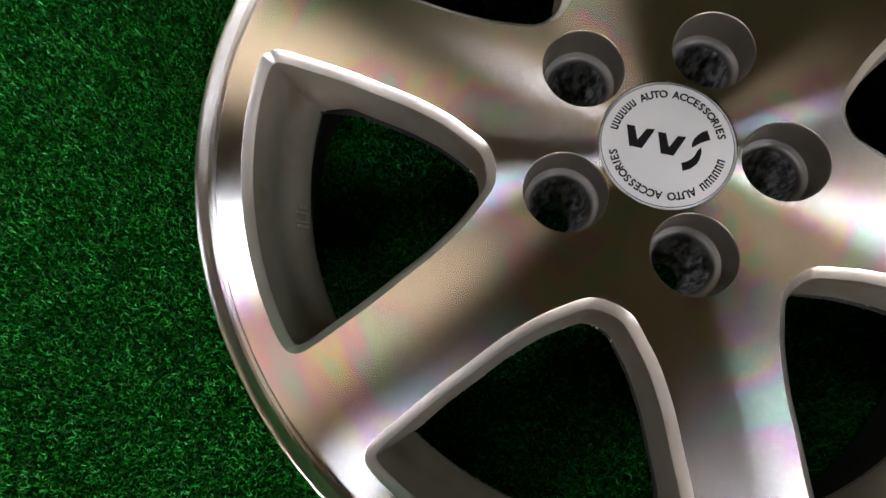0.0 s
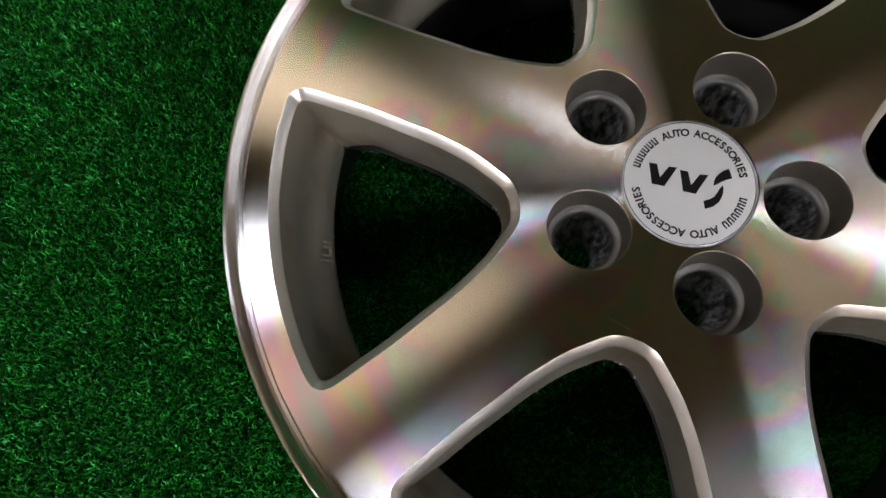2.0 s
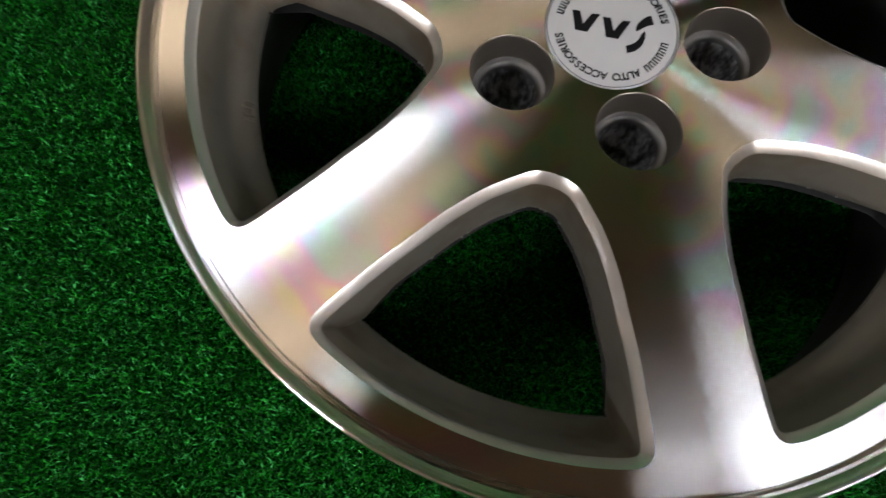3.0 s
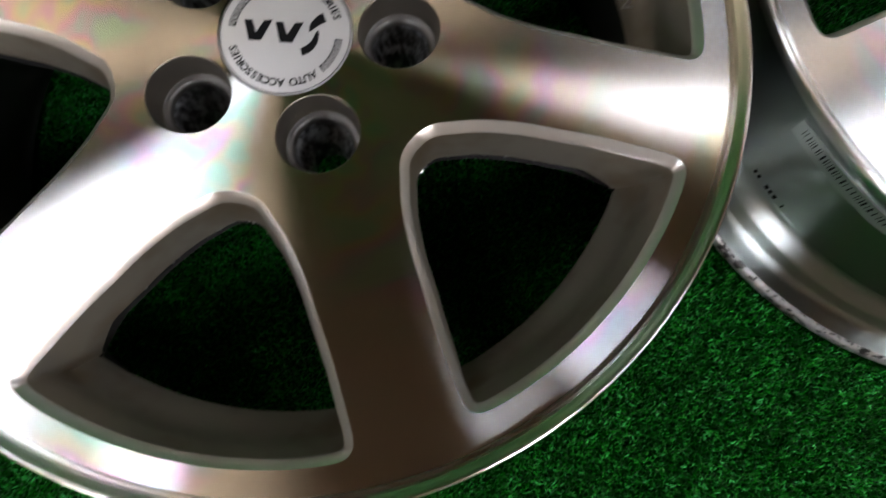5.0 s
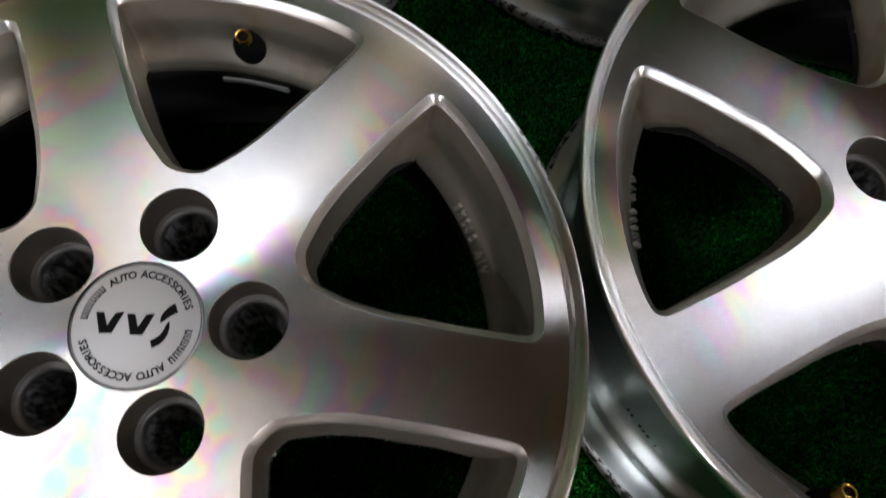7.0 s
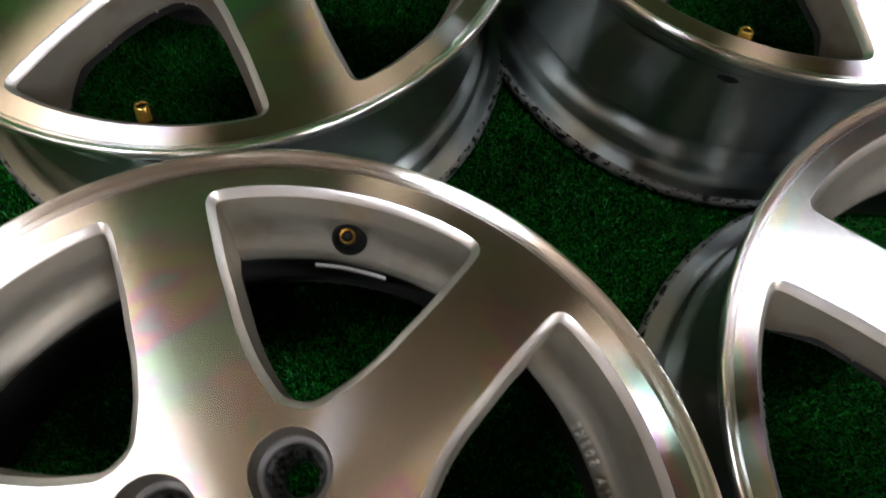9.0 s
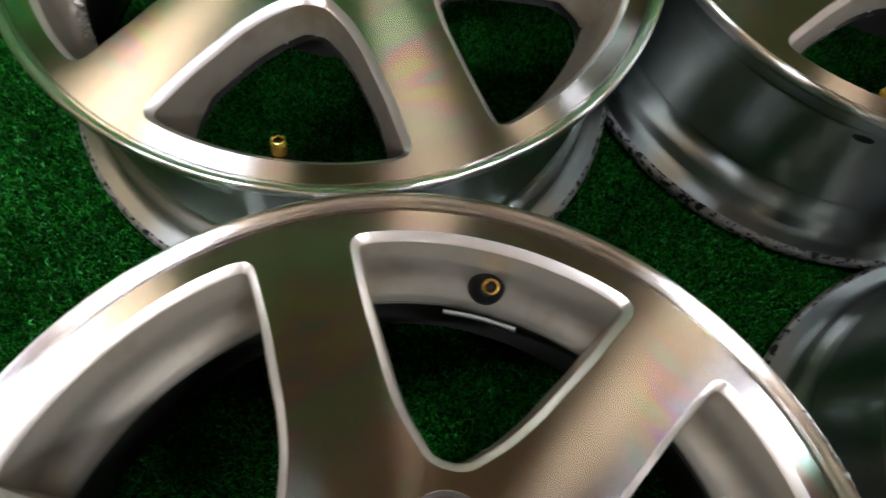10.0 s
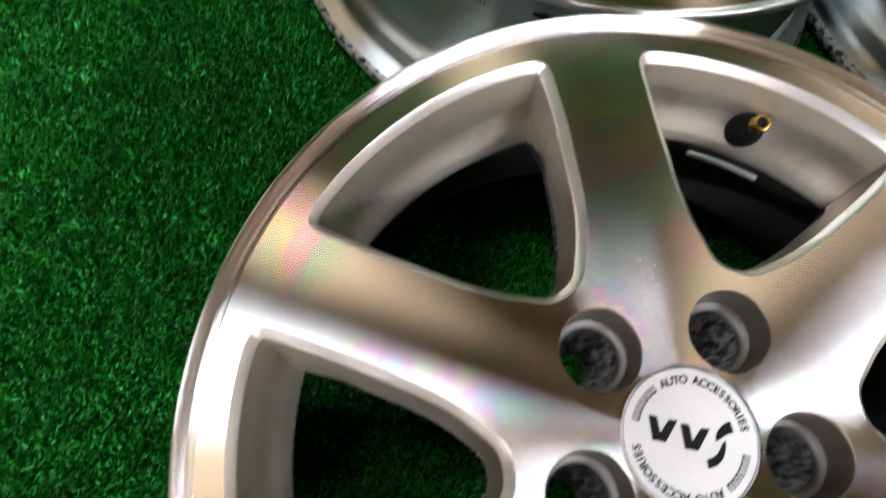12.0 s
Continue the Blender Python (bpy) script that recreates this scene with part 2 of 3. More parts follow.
# half of the window's outline: radius and half angle, from the tip to the outer corner
SIDE = [(0.0755, 0.0), (0.0758, 3.0), (0.0786, 7.6), (0.0870, 12.2), (0.0963, 15.6), (0.1120, 18.7), (0.1280, 20.3), (0.1450, 21.6),
        (0.1620, 22.3), (0.1730, 22.65), (0.1790, 22.6), (0.1824, 22.0), (0.1843, 20.9), (0.1850, 18.5), (0.1852, 14.0), (0.1852, 9.0),
        (0.1852, 4.5), (0.1852, 0.0)]


def window_outline(steps=5):
    """Closed loop of (x, y) about a window on the +x side."""
    half = smooth_profile([(r * math.cos(radians(a)), r * math.sin(radians(a))) for r, a in SIDE], steps)
    return half + [(x, -y) for x, y in half[-2:0:-1]]


def inset(loop, d):
    n = len(loop)
    out = []
    for i in range(n):
        (xa, ya), (xb, yb) = loop[i - 1], loop[(i + 1) % n]
        tx, ty = xb - xa, yb - ya
        k = math.hypot(tx, ty) or 1.0
        out.append((loop[i][0] + ty / k * -d * SIGN, loop[i][1] + tx / k * d * SIGN))
    return out


OUT = window_outline()
area = sum(OUT[i - 1][0] * OUT[i][1] - OUT[i][0] * OUT[i - 1][1] for i in range(len(OUT)))
SIGN = 1 if area > 0 else -1


def reach(inside, cx, cy, ux, uy):
    lo, hi = 0.0, 0.2
    for _ in range(40):
        mid = (lo + hi) / 2
        if inside(cx + ux * mid, cy + uy * mid):
            lo = mid
        else:
            hi = mid
    return cx + ux * lo, cy + uy * lo


def fill_between(bm, inner, outer, turn, height, steps):
    """Quads from one loop to another with the same count, laid on the turned face."""
    c, s = math.cos(turn), math.sin(turn)
    rows = []
    for k in range(steps + 1):
        u = k / steps
        line = []
        for (xa, ya), (xb, yb) in zip(inner, outer):
            x, y = xa + (xb - xa) * u, ya + (yb - ya) * u
            line.append(bm.verts.new((x * c - y * s, x * s + y * c, height(math.hypot(x, y)))))
        rows.append(line)
    n = len(inner)
    for k in range(steps):
        for i in range(n):
            j = (i + 1) % n
            bm.faces.new((rows[k][i], rows[k][j], rows[k + 1][j], rows[k + 1][i]))


def sector(half, r0, r1):
    def inside(x, y):
        return abs(math.atan2(y, x)) <= radians(half) and r0 <= math.hypot(x, y) <= r1
    return inside


def spoke_boundary():
    """The outline's points thrown outwards, from the window's middle, on the edge of a sixth of the disc."""
    cx, cy = 0.140, 0.0
    ang = [math.atan2(y - cy, x - cx) for x, y in OUT]
    for r in (HUB_R, FACE_R):
        for sgn in (-1, 1):
            want = math.atan2(sgn * r * math.sin(radians(30)) - cy, r * math.cos(radians(30)) - cx)
            k = min(range(len(ang)), key=lambda i: abs((ang[i] - want + math.pi) % (2 * math.pi) - math.pi))
            ang[k] = want
    test = sector(30, HUB_R, FACE_R)
    return [reach(test, cx, cy, math.cos(a), math.sin(a)) for a in ang]


BOUND = spoke_boundary()
LUG_TURNS = [126.3 - 72 * k for k in range(5)]


def hub_loops(hole, r0):
    n = 72
    ang = [2 * math.pi * (i + 0.5) / n for i in range(n)]
    for r in (r0, HUB_R):
        for sgn in (-1, 1):
            want = math.atan2(sgn * r * math.sin(radians(36)), r * math.cos(radians(36)) - LUG_R) % (2 * math.pi)
            k = min(range(n), key=lambda i: abs((ang[i] - want + math.pi) % (2 * math.pi) - math.pi))
            ang[k] = want
    test = sector(36, r0, HUB_R)
    ring = [(LUG_R + hole * math.cos(a), hole * math.sin(a)) for a in ang]
    return ring, [reach(test, LUG_R, 0.0, math.cos(a), math.sin(a)) for a in ang]


def machined_face():
    bm = bmesh.new()
    for k in range(6):
        fill_between(bm, OUT, BOUND, radians(60 * k), face_z, 6)
    ring, bound = hub_loops(LUG_HOLE, CAP_R)
    for t in LUG_TURNS:
        fill_between(bm, ring, bound, radians(t), face_z, 5)
    bmesh.ops.remove_doubles(bm, verts=bm.verts, dist=2e-6)
    return bm


def wall_limit(z):
    """How far out the pocket's rear wall stands at a height."""
    return float(np.interp(z, [0.106, 0.110, 0.115, 0.120, 0.127, 0.135, 0.147, 0.16], [0.1645, 0.1662, 0.1700, 0.1745, 0.1788, 0.1806, 0.1818, 0.19]))


def pocket(bm, kind):
    """The bevel round a window, or the wall under it, on the +x side."""
    levels = [(0.0, None), (0.0004, 0.0003), (0.0034, 0.0035), (0.0040, 0.0045)] if kind == "bevel" else [
        (0.0040, 0.0045), (0.0043, 0.009), (0.0046, 0.014), (0.0050, 0.019), (0.0054, 0.024), (0.0058, 0.029), (0.0062, 0.034),
        (0.0066, 0.038), (0.0068, 0.042), (0.0066, 0.045)]
    loops = []
    for d, drop in levels:
        line = []
        for (x, y), (x0, y0) in zip(inset(OUT, d), OUT):
            z = face_z(math.hypot(x0, y0)) - (drop or 0.0)
            r = math.hypot(x, y)
            if kind == "wall":
                z += (drop - 0.0045) * float(np.interp(r, [0.145, 0.168], [0.46, 0.0]))
                lim = wall_limit(z)
                soft = 0.0055 * min(1.0, (drop - 0.0045) / 0.012)
                # rounded change from the side wall into the rear wall
                over = r - lim
                k = r
                if soft > 0:
                    k = min(r, lim - soft * math.log1p(math.exp(-over / soft)) if over > -6 * soft else r)
                x, y = x * k / r, y * k / r
            line.append(bm.verts.new((x, y, z)))
        loops.append(line)
    n = len(OUT)
    for a, b in zip(loops, loops[1:]):
        for i in range(n):
            bm.faces.new((a[i], a[(i + 1) % n], b[(i + 1) % n], b[i]))
    return bm


def glyphs(bm, text, size, place, depth=0.0004, heavy=0.0):
    """Letters of the built-in font, each laid down by place(i, x, y, z)."""
    for i, ch in enumerate(text):
        if ch == " ":
            continue
        cu = bpy.data.curves.new("letter", "FONT")
        cu.body, cu.size, cu.align_x, cu.extrude = ch, size, "CENTER", depth
        cu.resolution_u, cu.offset = 3, heavy
        ob = bpy.data.objects.new("letter", cu)
        scene.collection.objects.link(ob)
        bpy.context.view_layer.update()
        me = bpy.data.meshes.new_from_object(ob.evaluated_get(bpy.context.evaluated_depsgraph_get()))
        vs = [bm.verts.new(place(i, *v.co)) for v in me.vertices]
        for p in me.polygons:
            if len(set(p.vertices)) > 2:
                bm.faces.new([vs[j] for j in p.vertices])
        bpy.data.objects.remove(ob)
        bpy.data.curves.remove(cu)
        bpy.data.meshes.remove(me)
    return bm


def prism(bm, points, z0, z1):
    lo = [bm.verts.new((x, y, z0)) for x, y in points]
    hi = [bm.verts.new((x, y, z1)) for x, y in points]
    bm.faces.new(hi)
    n = len(points)
    for i in range(n):
        bm.faces.new((lo[i], lo[(i + 1) % n], hi[(i + 1) % n], hi[i]))
    return bm


CAP_TOP = 0.1488
CHEVRON = [(-17.9, 7.5), (-14.4, 7.2), (-12.9, 0.9), (-9.2, 6.4), (-5.5, 6.4), (-10.8, -3.0), (-16.3, -2.4)]
SWOOSH_TOP = [(10.4, -0.5), (10.5, 1.7), (11.2, 3.6), (12.6, 5.4), (14.6, 7.2), (16.9, 8.3), (18.3, 3.9), (15.6, 2.8), (13.6, 1.6), (12.0, 0.4)]
SWOOSH_LOW = [(14.4, 0.3), (14.7, -1.6), (14.5, -3.6), (13.8, -6.0), (12.6, -8.1), (10.2, -10.3), (6.9, -11.6), (6.2, -8.0), (8.6, -7.0), (10.6, -5.6), (11.9, -3.8), (12.9, -1.6)]


def centre_cap(wheel):
    cap = part("centre_cap", lathe([(0.0, CAP_TOP), (0.0284, CAP_TOP), (0.0289, CAP_TOP - 0.0001), (0.0294, CAP_TOP - 0.0005), (0.0296, CAP_TOP - 0.0012),
                                    (0.02985, CAP_TOP - 0.0014), (0.0302, CAP_TOP - 0.0012)], 128), CAP, wheel, "round silver plastic cap with black print")
    part("cap_ring", lathe([(0.0285, CAP_TOP + 0.0001), (0.02855, CAP_TOP + 0.0002), (0.02875, CAP_TOP + 0.0002), (0.0288, CAP_TOP)], 128), RUBBER, cap, "thin dark ring")
    turn = Matrix.Rotation(radians(-14.3), 4, "Z")
    for name, pts in (("chevron", CHEVRON), ("chevron", [(x + 13.6, y - 2.1) for x, y in CHEVRON]), ("swoosh", SWOOSH_TOP), ("swoosh", SWOOSH_LOW)):
        bm = prism(bmesh.new(), [(x / 1000, y / 1000) for x, y in pts], CAP_TOP - 0.0002, CAP_TOP + 0.00015)
        bmesh.ops.transform(bm, matrix=turn, verts=bm.verts)
        part(name, bm, BLACK, cap, "black printed shape", smooth=0)
    # two rings of words round the cap; the maker's name is plain bars
    words = "###### AUTO ACCESSORIES"
    adv = {" ": 5.2, "I": 3.6, "#": 6.4, "E": 6.2, "S": 6.4, "T": 6.6, "R": 6.8, "U": 7.0, "A": 7.3, "C": 7.3, "O": 7.7}
    total = sum(adv[c] for c in words)
    scale = 158.0 / total
    for half in (0, 180):
        spots, at = [], 90 - 14.3 + 79.0 + half
        for c in words:
            spots.append(at - adv[c] * scale / 2)
            at -= adv[c] * scale

        def lay(i, x, y, z):
            a, r = radians(spots[i]) - x / 0.0238, 0.0221 + y
            return r * math.cos(a), r * math.sin(a), CAP_TOP + 0.0001 + z * 0.2
        bm = glyphs(bmesh.new(), words.replace("#", " "), 0.0049, lay, heavy=0.00013)
        part("lettering", bm, BLACK, cap, "small black capitals in a ring", smooth=0)
        for i in range(6):
            bm = bmesh.new()
            for xa, xb, ya, yb in ((-0.0011, -0.0004, 0.0, 0.0034), (0.0004, 0.0011, 0.0, 0.0034), (-0.0004, 0.0004, 0.0, 0.0008)):
                prism(bm, [lay(i, x, y, 0)[:2] for x, y in ((xa, ya), (xb, ya), (xb, yb), (xa, yb))], CAP_TOP - 0.0002, CAP_TOP + 0.0001)
            part("bar", bm, BLACK, cap, "small black bars", smooth=0)
    return cap


def lug_hole(wheel, turn):
    """A counterbored bolt hole with its worn conical seat."""
    c, s = math.cos(radians(turn)), math.sin(radians(turn))

    def placed(bm, top):
        for v in bm.verts:
            x, y = v.co.x + LUG_R, v.co.y
            v.co = (x * c - y * s, x * s + y * c, v.co.z if v.co.z < top else face_z(math.hypot(x, y)) + v.co.z - 0.1500)
        return bm
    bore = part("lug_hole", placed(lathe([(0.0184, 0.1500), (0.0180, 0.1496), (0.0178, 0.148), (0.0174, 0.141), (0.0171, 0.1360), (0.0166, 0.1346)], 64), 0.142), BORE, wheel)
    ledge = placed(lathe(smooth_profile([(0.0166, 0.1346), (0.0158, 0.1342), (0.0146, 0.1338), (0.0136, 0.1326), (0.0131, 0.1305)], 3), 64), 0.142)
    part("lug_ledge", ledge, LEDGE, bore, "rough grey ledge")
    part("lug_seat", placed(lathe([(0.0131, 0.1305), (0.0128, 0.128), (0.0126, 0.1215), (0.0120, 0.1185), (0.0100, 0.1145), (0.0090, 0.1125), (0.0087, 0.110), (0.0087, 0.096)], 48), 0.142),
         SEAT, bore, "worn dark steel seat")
    return bore


def valve(wheel, turn):
    """Rubber stem with a brass cap, standing out of the pocket's rear wall."""
    base = Vector((0.1745, 0.0, 0.1190))
    way = Vector((-0.40, -0.08, 1.0)).normalized()
    q = way.to_track_quat("Z", "Y").to_matrix().to_4x4()
    m = pose(0, 0, 0, 0, 0, turn) @ Matrix.Translation(base) @ q
    bm = lathe([(0.0, -0.006), (0.0094, -0.006), (0.0098, 0.002), (0.0092, 0.006), (0.0078, 0.0095), (0.0064, 0.012), (0.0048, 0.014), (0.0, 0.014)], 32)
    bmesh.ops.transform(bm, matrix=m, verts=bm.verts)
    stem = part("valve_stem", bm, RUBBER, wheel, "black rubber valve stem")
    bm = bmesh.new()
    prof = [(0.0, 0.0125), (0.0040, 0.0125), (0.0041, 0.0132), (0.0041, 0.0225), (0.0037, 0.0232), (0.0031, 0.0233), (0.0027, 0.0228), (0.0026, 0.0150), (0.0, 0.0150)]
    lathe(prof, 32, bm=bm)
    for v in bm.verts:
        if 0.0131 < v.co.z < 0.0226 and math.hypot(v.co.x, v.co.y) > 0.0039:
            k = 1 + 0.05 * math.cos(16 * math.atan2(v.co.y, v.co.x))
            v.co.x, v.co.y = v.co.x * k, v.co.y * k
    bmesh.ops.transform(bm, matrix=m, verts=bm.verts)
    part("valve_cap", bm, BRASS, stem, "knurled brass valve cap")
    # black disc added in the cap's hole to imitate the shade inside it
    bm = lathe([(0.0, 0.0214), (0.0017, 0.0214), (0.0026, 0.0208)], 24)
    bmesh.ops.transform(bm, matrix=m, verts=bm.verts)
    part("valve_core", bm, BLACK, stem, "black disc for the shade in the cap's hole")
    bm = lathe([(0.0, 0.0008), (0.0085, 0.0008), (0.0095, 0.0)], 32)
    bmesh.ops.transform(bm, matrix=pose(0, 0, 0, 0, 0, turn) @ pose(0.1850, 0, 0.1165, 0, 90, 0) @ Matrix.Diagonal((0.3, 0.75, 1, 1)), verts=bm.verts)
    part("valve_base", bm, RUBBER, wheel, "black rubber valve base on the barrel")


def on_wall(turn, x, y, z):
    """A spot on the pocket's rear wall: x along the rim, y up the slope, z proud of it."""
    zz = 0.1125 + y * 0.80
    r = wall_limit(zz) - 0.0030 - z
    a = radians(turn) + x / 0.170
    return r * math.cos(a), r * math.sin(a), zz + 0.6 * z


def casting_burrs(k):
    """Small ragged lumps left along the lower edge of a pocket, near the hub."""
    rnd = random.Random(20 + k)
    line = inset(OUT, 0.0064)
    near = [p for p in line if 0.078 < math.hypot(*p) < 0.128]
    c, s = math.cos(radians(60 * k)), math.sin(radians(60 * k))
    bm = bmesh.new()
    for _ in range(9):
        x, y = rnd.choice(near)
        a = math.hypot(x, y)
        z = face_z(a) - 0.0045 - 0.0405 * 0.54
        size = rnd.uniform(0.0004, 0.0010)
        m = Matrix.Translation((x * c - y * s, x * s + y * c, z)) @ pose(0, 0, 0, rnd.uniform(0, 90), rnd.uniform(0, 90), rnd.uniform(0, 180)) @ Matrix.Diagonal((size * rnd.uniform(1, 2.5), size, size * 0.7, 1))
        made = bmesh.ops.create_icosphere(bm, subdivisions=1, radius=1.0, matrix=m)
        for v in made["verts"]:
            v.co += Vector([rnd.uniform(-0.25, 0.25) * size for _ in range(3)])
    return bm


def make_wheel(name):
    wheel = tagged(new(name), "silver six-spoke alloy car wheel lying face up on green turf", "wheel", "set of alloy wheels")
    face = part("machined_face", machined_face(), MACHINED, wheel, "lathe-turned bright aluminium spokes and hub", smooth=180)
    face.data.normals_split_custom_set_from_vertices([face_normal(v.co) for v in face.data.vertices])
    lip = [(0.1962, 0.1507), (0.1966, 0.1499), (0.1970, 0.1496), (0.1983, 0.1497), (0.1988, 0.1508), (0.1992, 0.1524), (0.2002, 0.1532), (0.2010, 0.1540),
           (0.2014, 0.1550), (0.2021, 0.1557), (0.2030, 0.1559), (0.2037, 0.1555), (0.2041, 0.1545), (0.2042, 0.1525), (0.2037, 0.1490), (0.2026, 0.1474), (0.2010, 0.1468)]
    part("rim_lip", lathe(lip), LIP, wheel, "polished stepped aluminium lip")
    outer = [(0.2010, 0.1468), (0.1985, 0.1460), (0.1955, 0.1440), (0.1925, 0.1405), (0.1905, 0.1370), (0.1900, 0.1330), (0.1897, 0.1275), (0.1885, 0.1252), (0.1868, 0.1245),
             (0.1858, 0.1235), (0.1854, 0.1200), (0.1845, 0.0850), (0.1838, 0.0480), (0.1832, 0.0455), (0.1815, 0.0440), (0.1812, 0.0400), (0.1822, 0.0350), (0.1850, 0.0310),
             (0.1885, 0.0285), (0.1900, 0.0250), (0.1902, 0.0180), (0.1912, 0.0150)]
    inner = [(0.1900, 0.0020), (0.1860, 0.0120), (0.1800, 0.0250), (0.1770, 0.0500), (0.1730, 0.0800), (0.1665, 0.0980), (0.1645, 0.1040), (0.1645, 0.1075), (0.1690, 0.1075)]
    part("barrel", lathe(outer), BARREL, wheel, "smooth bare silver rim barrel", smooth=50)
    part("barrel_inside", lathe(inner), NEAR_BLACK, wheel, "near-black barrel inside", smooth=50)
    flange = [(0.1912, 0.0150), (0.1930, 0.0125), (0.1965, 0.0112), (0.2010, 0.0110), (0.2040, 0.0104)]
    part("rear_flange", lathe(flange), BARREL, wheel, "bare silver rear flange", smooth=50)
    edge = [(0.2040, 0.0104), (0.2060, 0.0092), (0.2073, 0.0072), (0.2078, 0.0045), (0.2070, 0.0012), (0.2045, 0.0), (0.1990, -0.0002), (0.1900, 0.0020)]
    part("flange_edge", lathe(edge), FLANGE, wheel, "chipped flange edge with dark nicks", smooth=50)
    bm, bw = pocket(bmesh.new(), "bevel"), pocket(bmesh.new(), "wall")
    bevel = part("window_bevel", bm, CHAMFER, wheel, "painted silver bevel round the window", smooth=60)
    wall = part("window_pocket", bw, SILVER, wheel, "silver-painted pocket wall with brake dust", smooth=60)
    for k in range(1, 6):
        for first in (bevel, wall):
            o = first.copy()
            scene.collection.objects.link(o)
            o.matrix_basis = pose(0, 0, 0, 0, 0, 60 * k)
    for k in range(6):
        tagged(part("casting_burr", casting_burrs(k), CHAMFER, wheel, "ragged bits of casting left on the pocket edge"), kind="stuff")
    for t in LUG_TURNS:
        lug_hole(wheel, t)
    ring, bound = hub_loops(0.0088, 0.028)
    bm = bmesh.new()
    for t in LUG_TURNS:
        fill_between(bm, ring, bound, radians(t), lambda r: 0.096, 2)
    part("mounting_pad", bm, NEAR_BLACK, wheel)
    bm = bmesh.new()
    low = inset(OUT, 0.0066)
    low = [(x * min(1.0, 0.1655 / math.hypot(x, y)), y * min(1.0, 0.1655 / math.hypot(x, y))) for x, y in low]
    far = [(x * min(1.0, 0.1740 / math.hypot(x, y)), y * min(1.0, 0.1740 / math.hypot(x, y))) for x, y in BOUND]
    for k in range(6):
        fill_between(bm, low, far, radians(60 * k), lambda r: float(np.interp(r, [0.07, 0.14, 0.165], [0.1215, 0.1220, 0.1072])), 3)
    part("spoke_back", bm, NEAR_BLACK, wheel)
    centre_cap(wheel)
    valve(wheel, 60.0)
    # clip weight inside the barrel, paper label outside it
    part("balance_weight", lathe([(0.1660, 0.0955), (0.1640, 0.0950), (0.1632, 0.0965), (0.1634, 0.0990), (0.1650, 0.0992)], 24, 52.5, 66.5), WHITE, wheel, "thin white balance weight strip")
    label = part("label", lathe([(0.1853, 0.1175), (0.1860, 0.1172), (0.1857, 0.1035), (0.1851, 0.1032)], 24, 30.0, 51.0), LABEL, wheel, "long pale film label")
    rnd = random.Random(4)
    a = 31.5
    while a < 49.5:
        w = rnd.choice((0.12, 0.2, 0.32))
        part("bar", lathe([(0.1862, 0.1150), (0.1860, 0.1090)], 1, a, a + w), BLACK, label, "black printed bar", smooth=0)
        a += w + rnd.choice((0.25, 0.4, 0.6))
    # cast marks on two pocket walls
    text = "VIA 505KE"
    cast = bmesh.new()
    glyphs(cast, text, 0.0066, lambda i, x, y, z: on_wall(0.0, x + (i - 4) * 0.0049, y, z * 3 + 0.0006), 0.0004)
    part("cast_mark", cast, CHAMFER, wheel, "raised cast capitals")
    bm = bmesh.new()
    for xa, xb, ya, yb in ((-0.006, -0.0048, 0.0, 0.004), (-0.0032, -0.002, 0.0, 0.006), (-0.002, 0.001, 0.0, 0.0012), (0.001, 0.0022, 0.0, 0.006), (0.0038, 0.005, 0.001, 0.006)):
        q = [on_wall(180.0, x, y, 0.0006) for x, y in ((xa, ya), (xb, ya), (xb, yb), (xa, yb))]
        p = [on_wall(180.0, x, y, -0.0004) for x, y in ((xa, ya), (xb, ya), (xb, yb), (xa, yb))]
        hi, lo = [bm.verts.new(v) for v in q], [bm.verts.new(v) for v in p]
        bm.faces.new(hi)
        for i in range(4):
            bm.faces.new((lo[i], lo[(i + 1) % 4], hi[(i + 1) % 4], hi[i]))
    part("cast_mark", bm, SILVER, wheel, "small raised cast mark", smooth=0)
    return wheel


WHEELS = [(0.0, 0.0, 0.0), (0.4084, -0.0780, 157.7), (0.0709, 0.4021, 185.9), (0.4584, 0.3273, 171.0)]
wheel = make_wheel("alloy_wheel")
wheels = [wheel] + [copy_thing(wheel, pose(x, y, 0, 0, 0, turn)) for x, y, turn in WHEELS[1:]]
# one wheel has lost its label, another carries a printed code low on the barrel
for o in [o for o in wheels[3].children_recursive if o.name.startswith("label") or (o.name.startswith("bar") and o.parent.name.startswith("label"))]:
    bpy.data.objects.remove(o)
for k, w in enumerate((0.7, 0.7, 0.0, 0.9, 0.7, 0.8, 0.0, 0.4)):
    if w:
        part("bar", lathe([(0.1846, 0.0555), (0.1845, 0.0510)], 1, 32.0 + 1.1 * k, 32.0 + 1.1 * k + w * 0.8), RUBBER, wheels[1], "small dark printed bar", smooth=0)


# kerb scuffs on the lip of the first wheel
rnd = random.Random(31)
for _ in range(16):
    bm = bmesh.new()
    a, size = radians(rnd.gauss(3.0, 6.0)), rnd.uniform(0.0005, 0.0011)
    r = rnd.uniform(0.2026, 0.2040)
    m = Matrix.Translation((r * math.cos(a), r * math.sin(a), 0.1553)) @ pose(0, 0, 0, rnd.uniform(-20, 20), rnd.uniform(-20, 20), math.degrees(a) + 90) @ Matrix.Diagonal((size * rnd.uniform(1.2, 3.0), size, size * 0.7, 1))
    for v in bmesh.ops.create_icosphere(bm, subdivisions=1, radius=1.0, matrix=m)["verts"]:
        v.co += Vector([rnd.uniform(-0.3, 0.3) * size for _ in range(3)])
    part("kerb_scuff", bm, FLANGE, wheels[0], "rough scuff on the lip")


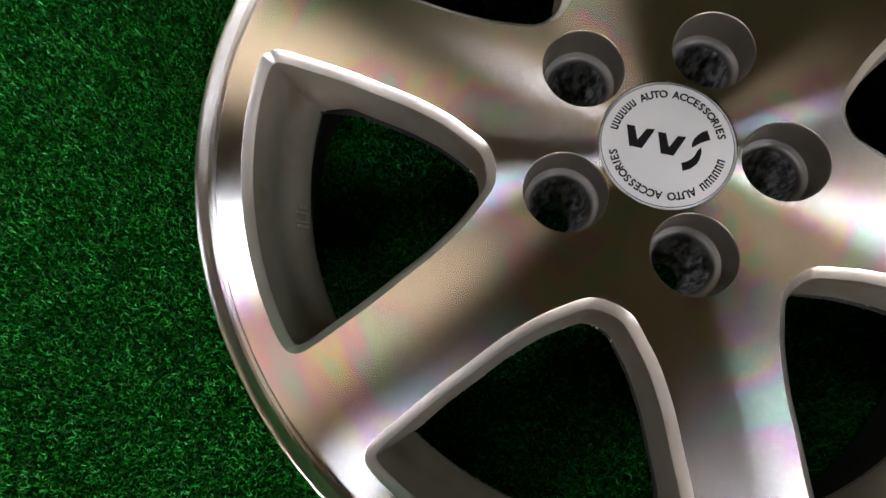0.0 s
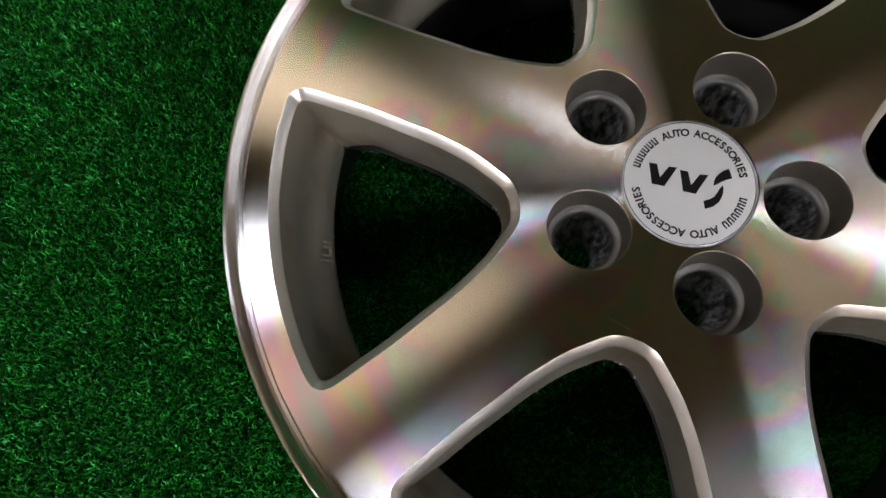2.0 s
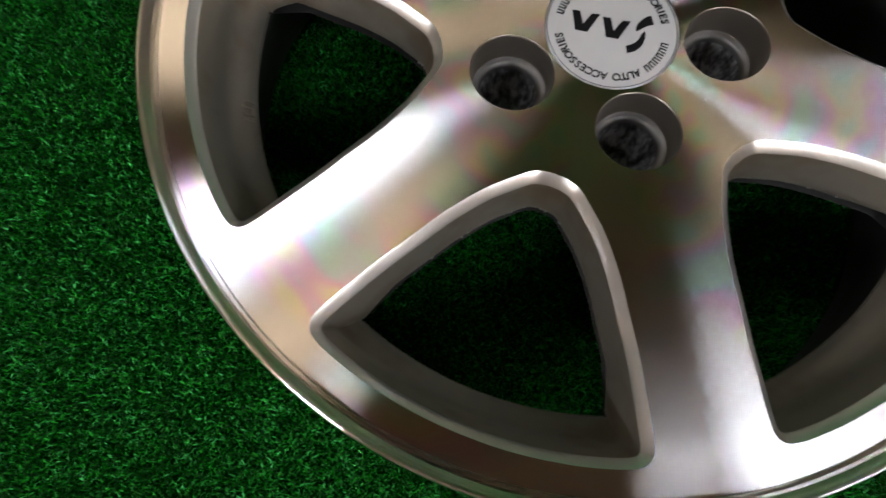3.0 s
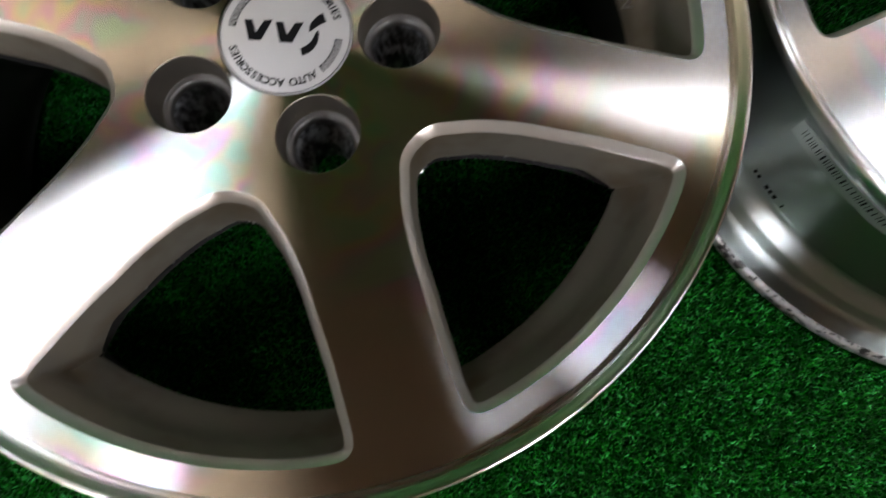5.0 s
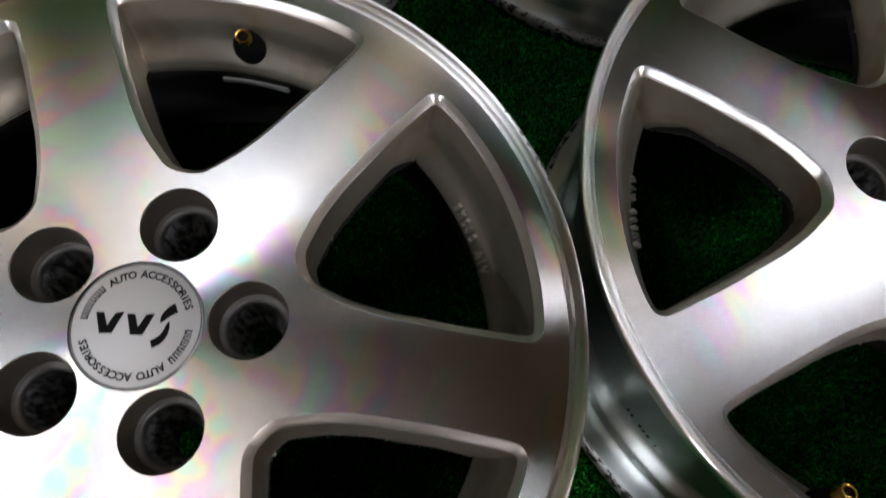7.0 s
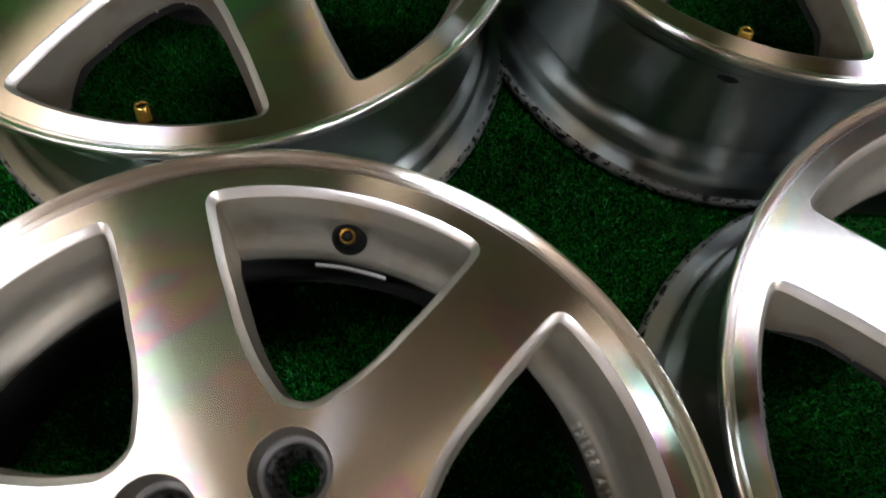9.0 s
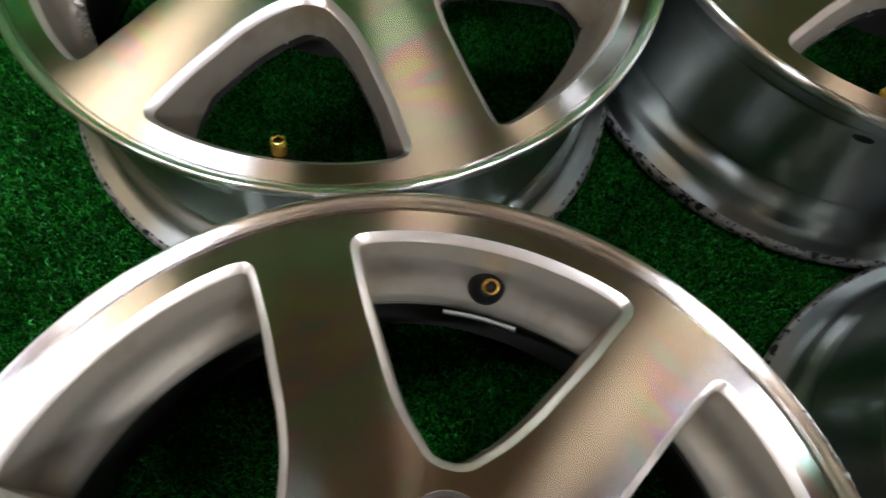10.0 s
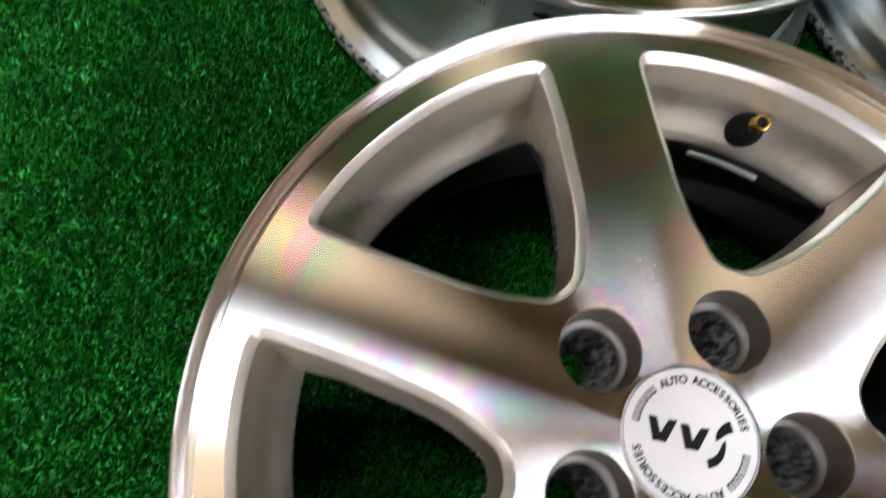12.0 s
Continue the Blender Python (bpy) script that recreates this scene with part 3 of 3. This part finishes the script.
# ---- turf ----
def turf(name, x0, x1, y0, y1, count, seed):
    """Short curled plastic blades, one mesh."""
    rng = np.random.default_rng(seed)
    x, y = rng.uniform(x0, x1, count), rng.uniform(y0, y1, count)
    keep = np.ones(count, bool)
    for cx, cy, _ in WHEELS:
        d = np.hypot(x - cx, y - cy)
        keep &= ~((d > 0.189) & (d < 0.2085))
    x, y = x[keep], y[keep]
    n = len(x)
    a, lean = rng.uniform(0, 2 * np.pi, n), rng.uniform(0.25, 1.15, n)
    h = rng.uniform(0.0028, 0.0062, n)
    w = rng.uniform(0.00022, 0.00048, n)
    dx, dy = np.cos(a), np.sin(a)
    twist = a + rng.uniform(-0.9, 0.9, n)
    sx, sy = -np.sin(twist) * w, np.cos(twist) * w
    base = np.full(n, -0.003)
    v = np.empty((n, 5, 3))
    up1, up2 = h * np.cos(lean * 0.5), h * (0.55 * np.cos(lean * 0.5) + 0.45 * np.cos(lean * 1.7))
    o1, o2 = h * 0.55 * np.sin(lean * 0.5), h * (0.55 * np.sin(lean * 0.5) + 0.45 * np.sin(lean * 1.7))
    up1 = up1 * 0.55
    v[:, 0] = np.stack([x - sx, y - sy, base], 1)
    v[:, 1] = np.stack([x + sx, y + sy, base], 1)
    v[:, 2] = np.stack([x + dx * o1 + sx, y + dy * o1 + sy, base + up1], 1)
    v[:, 3] = np.stack([x + dx * o1 - sx, y + dy * o1 - sy, base + up1], 1)
    v[:, 4] = np.stack([x + dx * o2, y + dy * o2, base + up2], 1)
    me = bpy.data.meshes.new(name)
    me.vertices.add(n * 5)
    me.vertices.foreach_set("co", v.ravel())
    me.loops.add(n * 7)
    i5 = np.arange(n)[:, None] * 5
    me.loops.foreach_set("vertex_index", (i5 + np.array([[0, 1, 2, 3, 3, 2, 4]])).ravel())
    me.polygons.add(n * 2)
    starts = (np.arange(n)[:, None] * 7 + np.array([[0, 4]])).ravel()
    me.polygons.foreach_set("loop_start", starts)
    me.update(calc_edges=True)
    me.validate()
    me.materials.append(TURF)
    return tagged(new(name, me), "dense short green artificial turf blades", "artificial turf", kind="stuff")


turf("artificial_turf", -0.46, 0.70, -0.38, 0.60, 760000, 7)
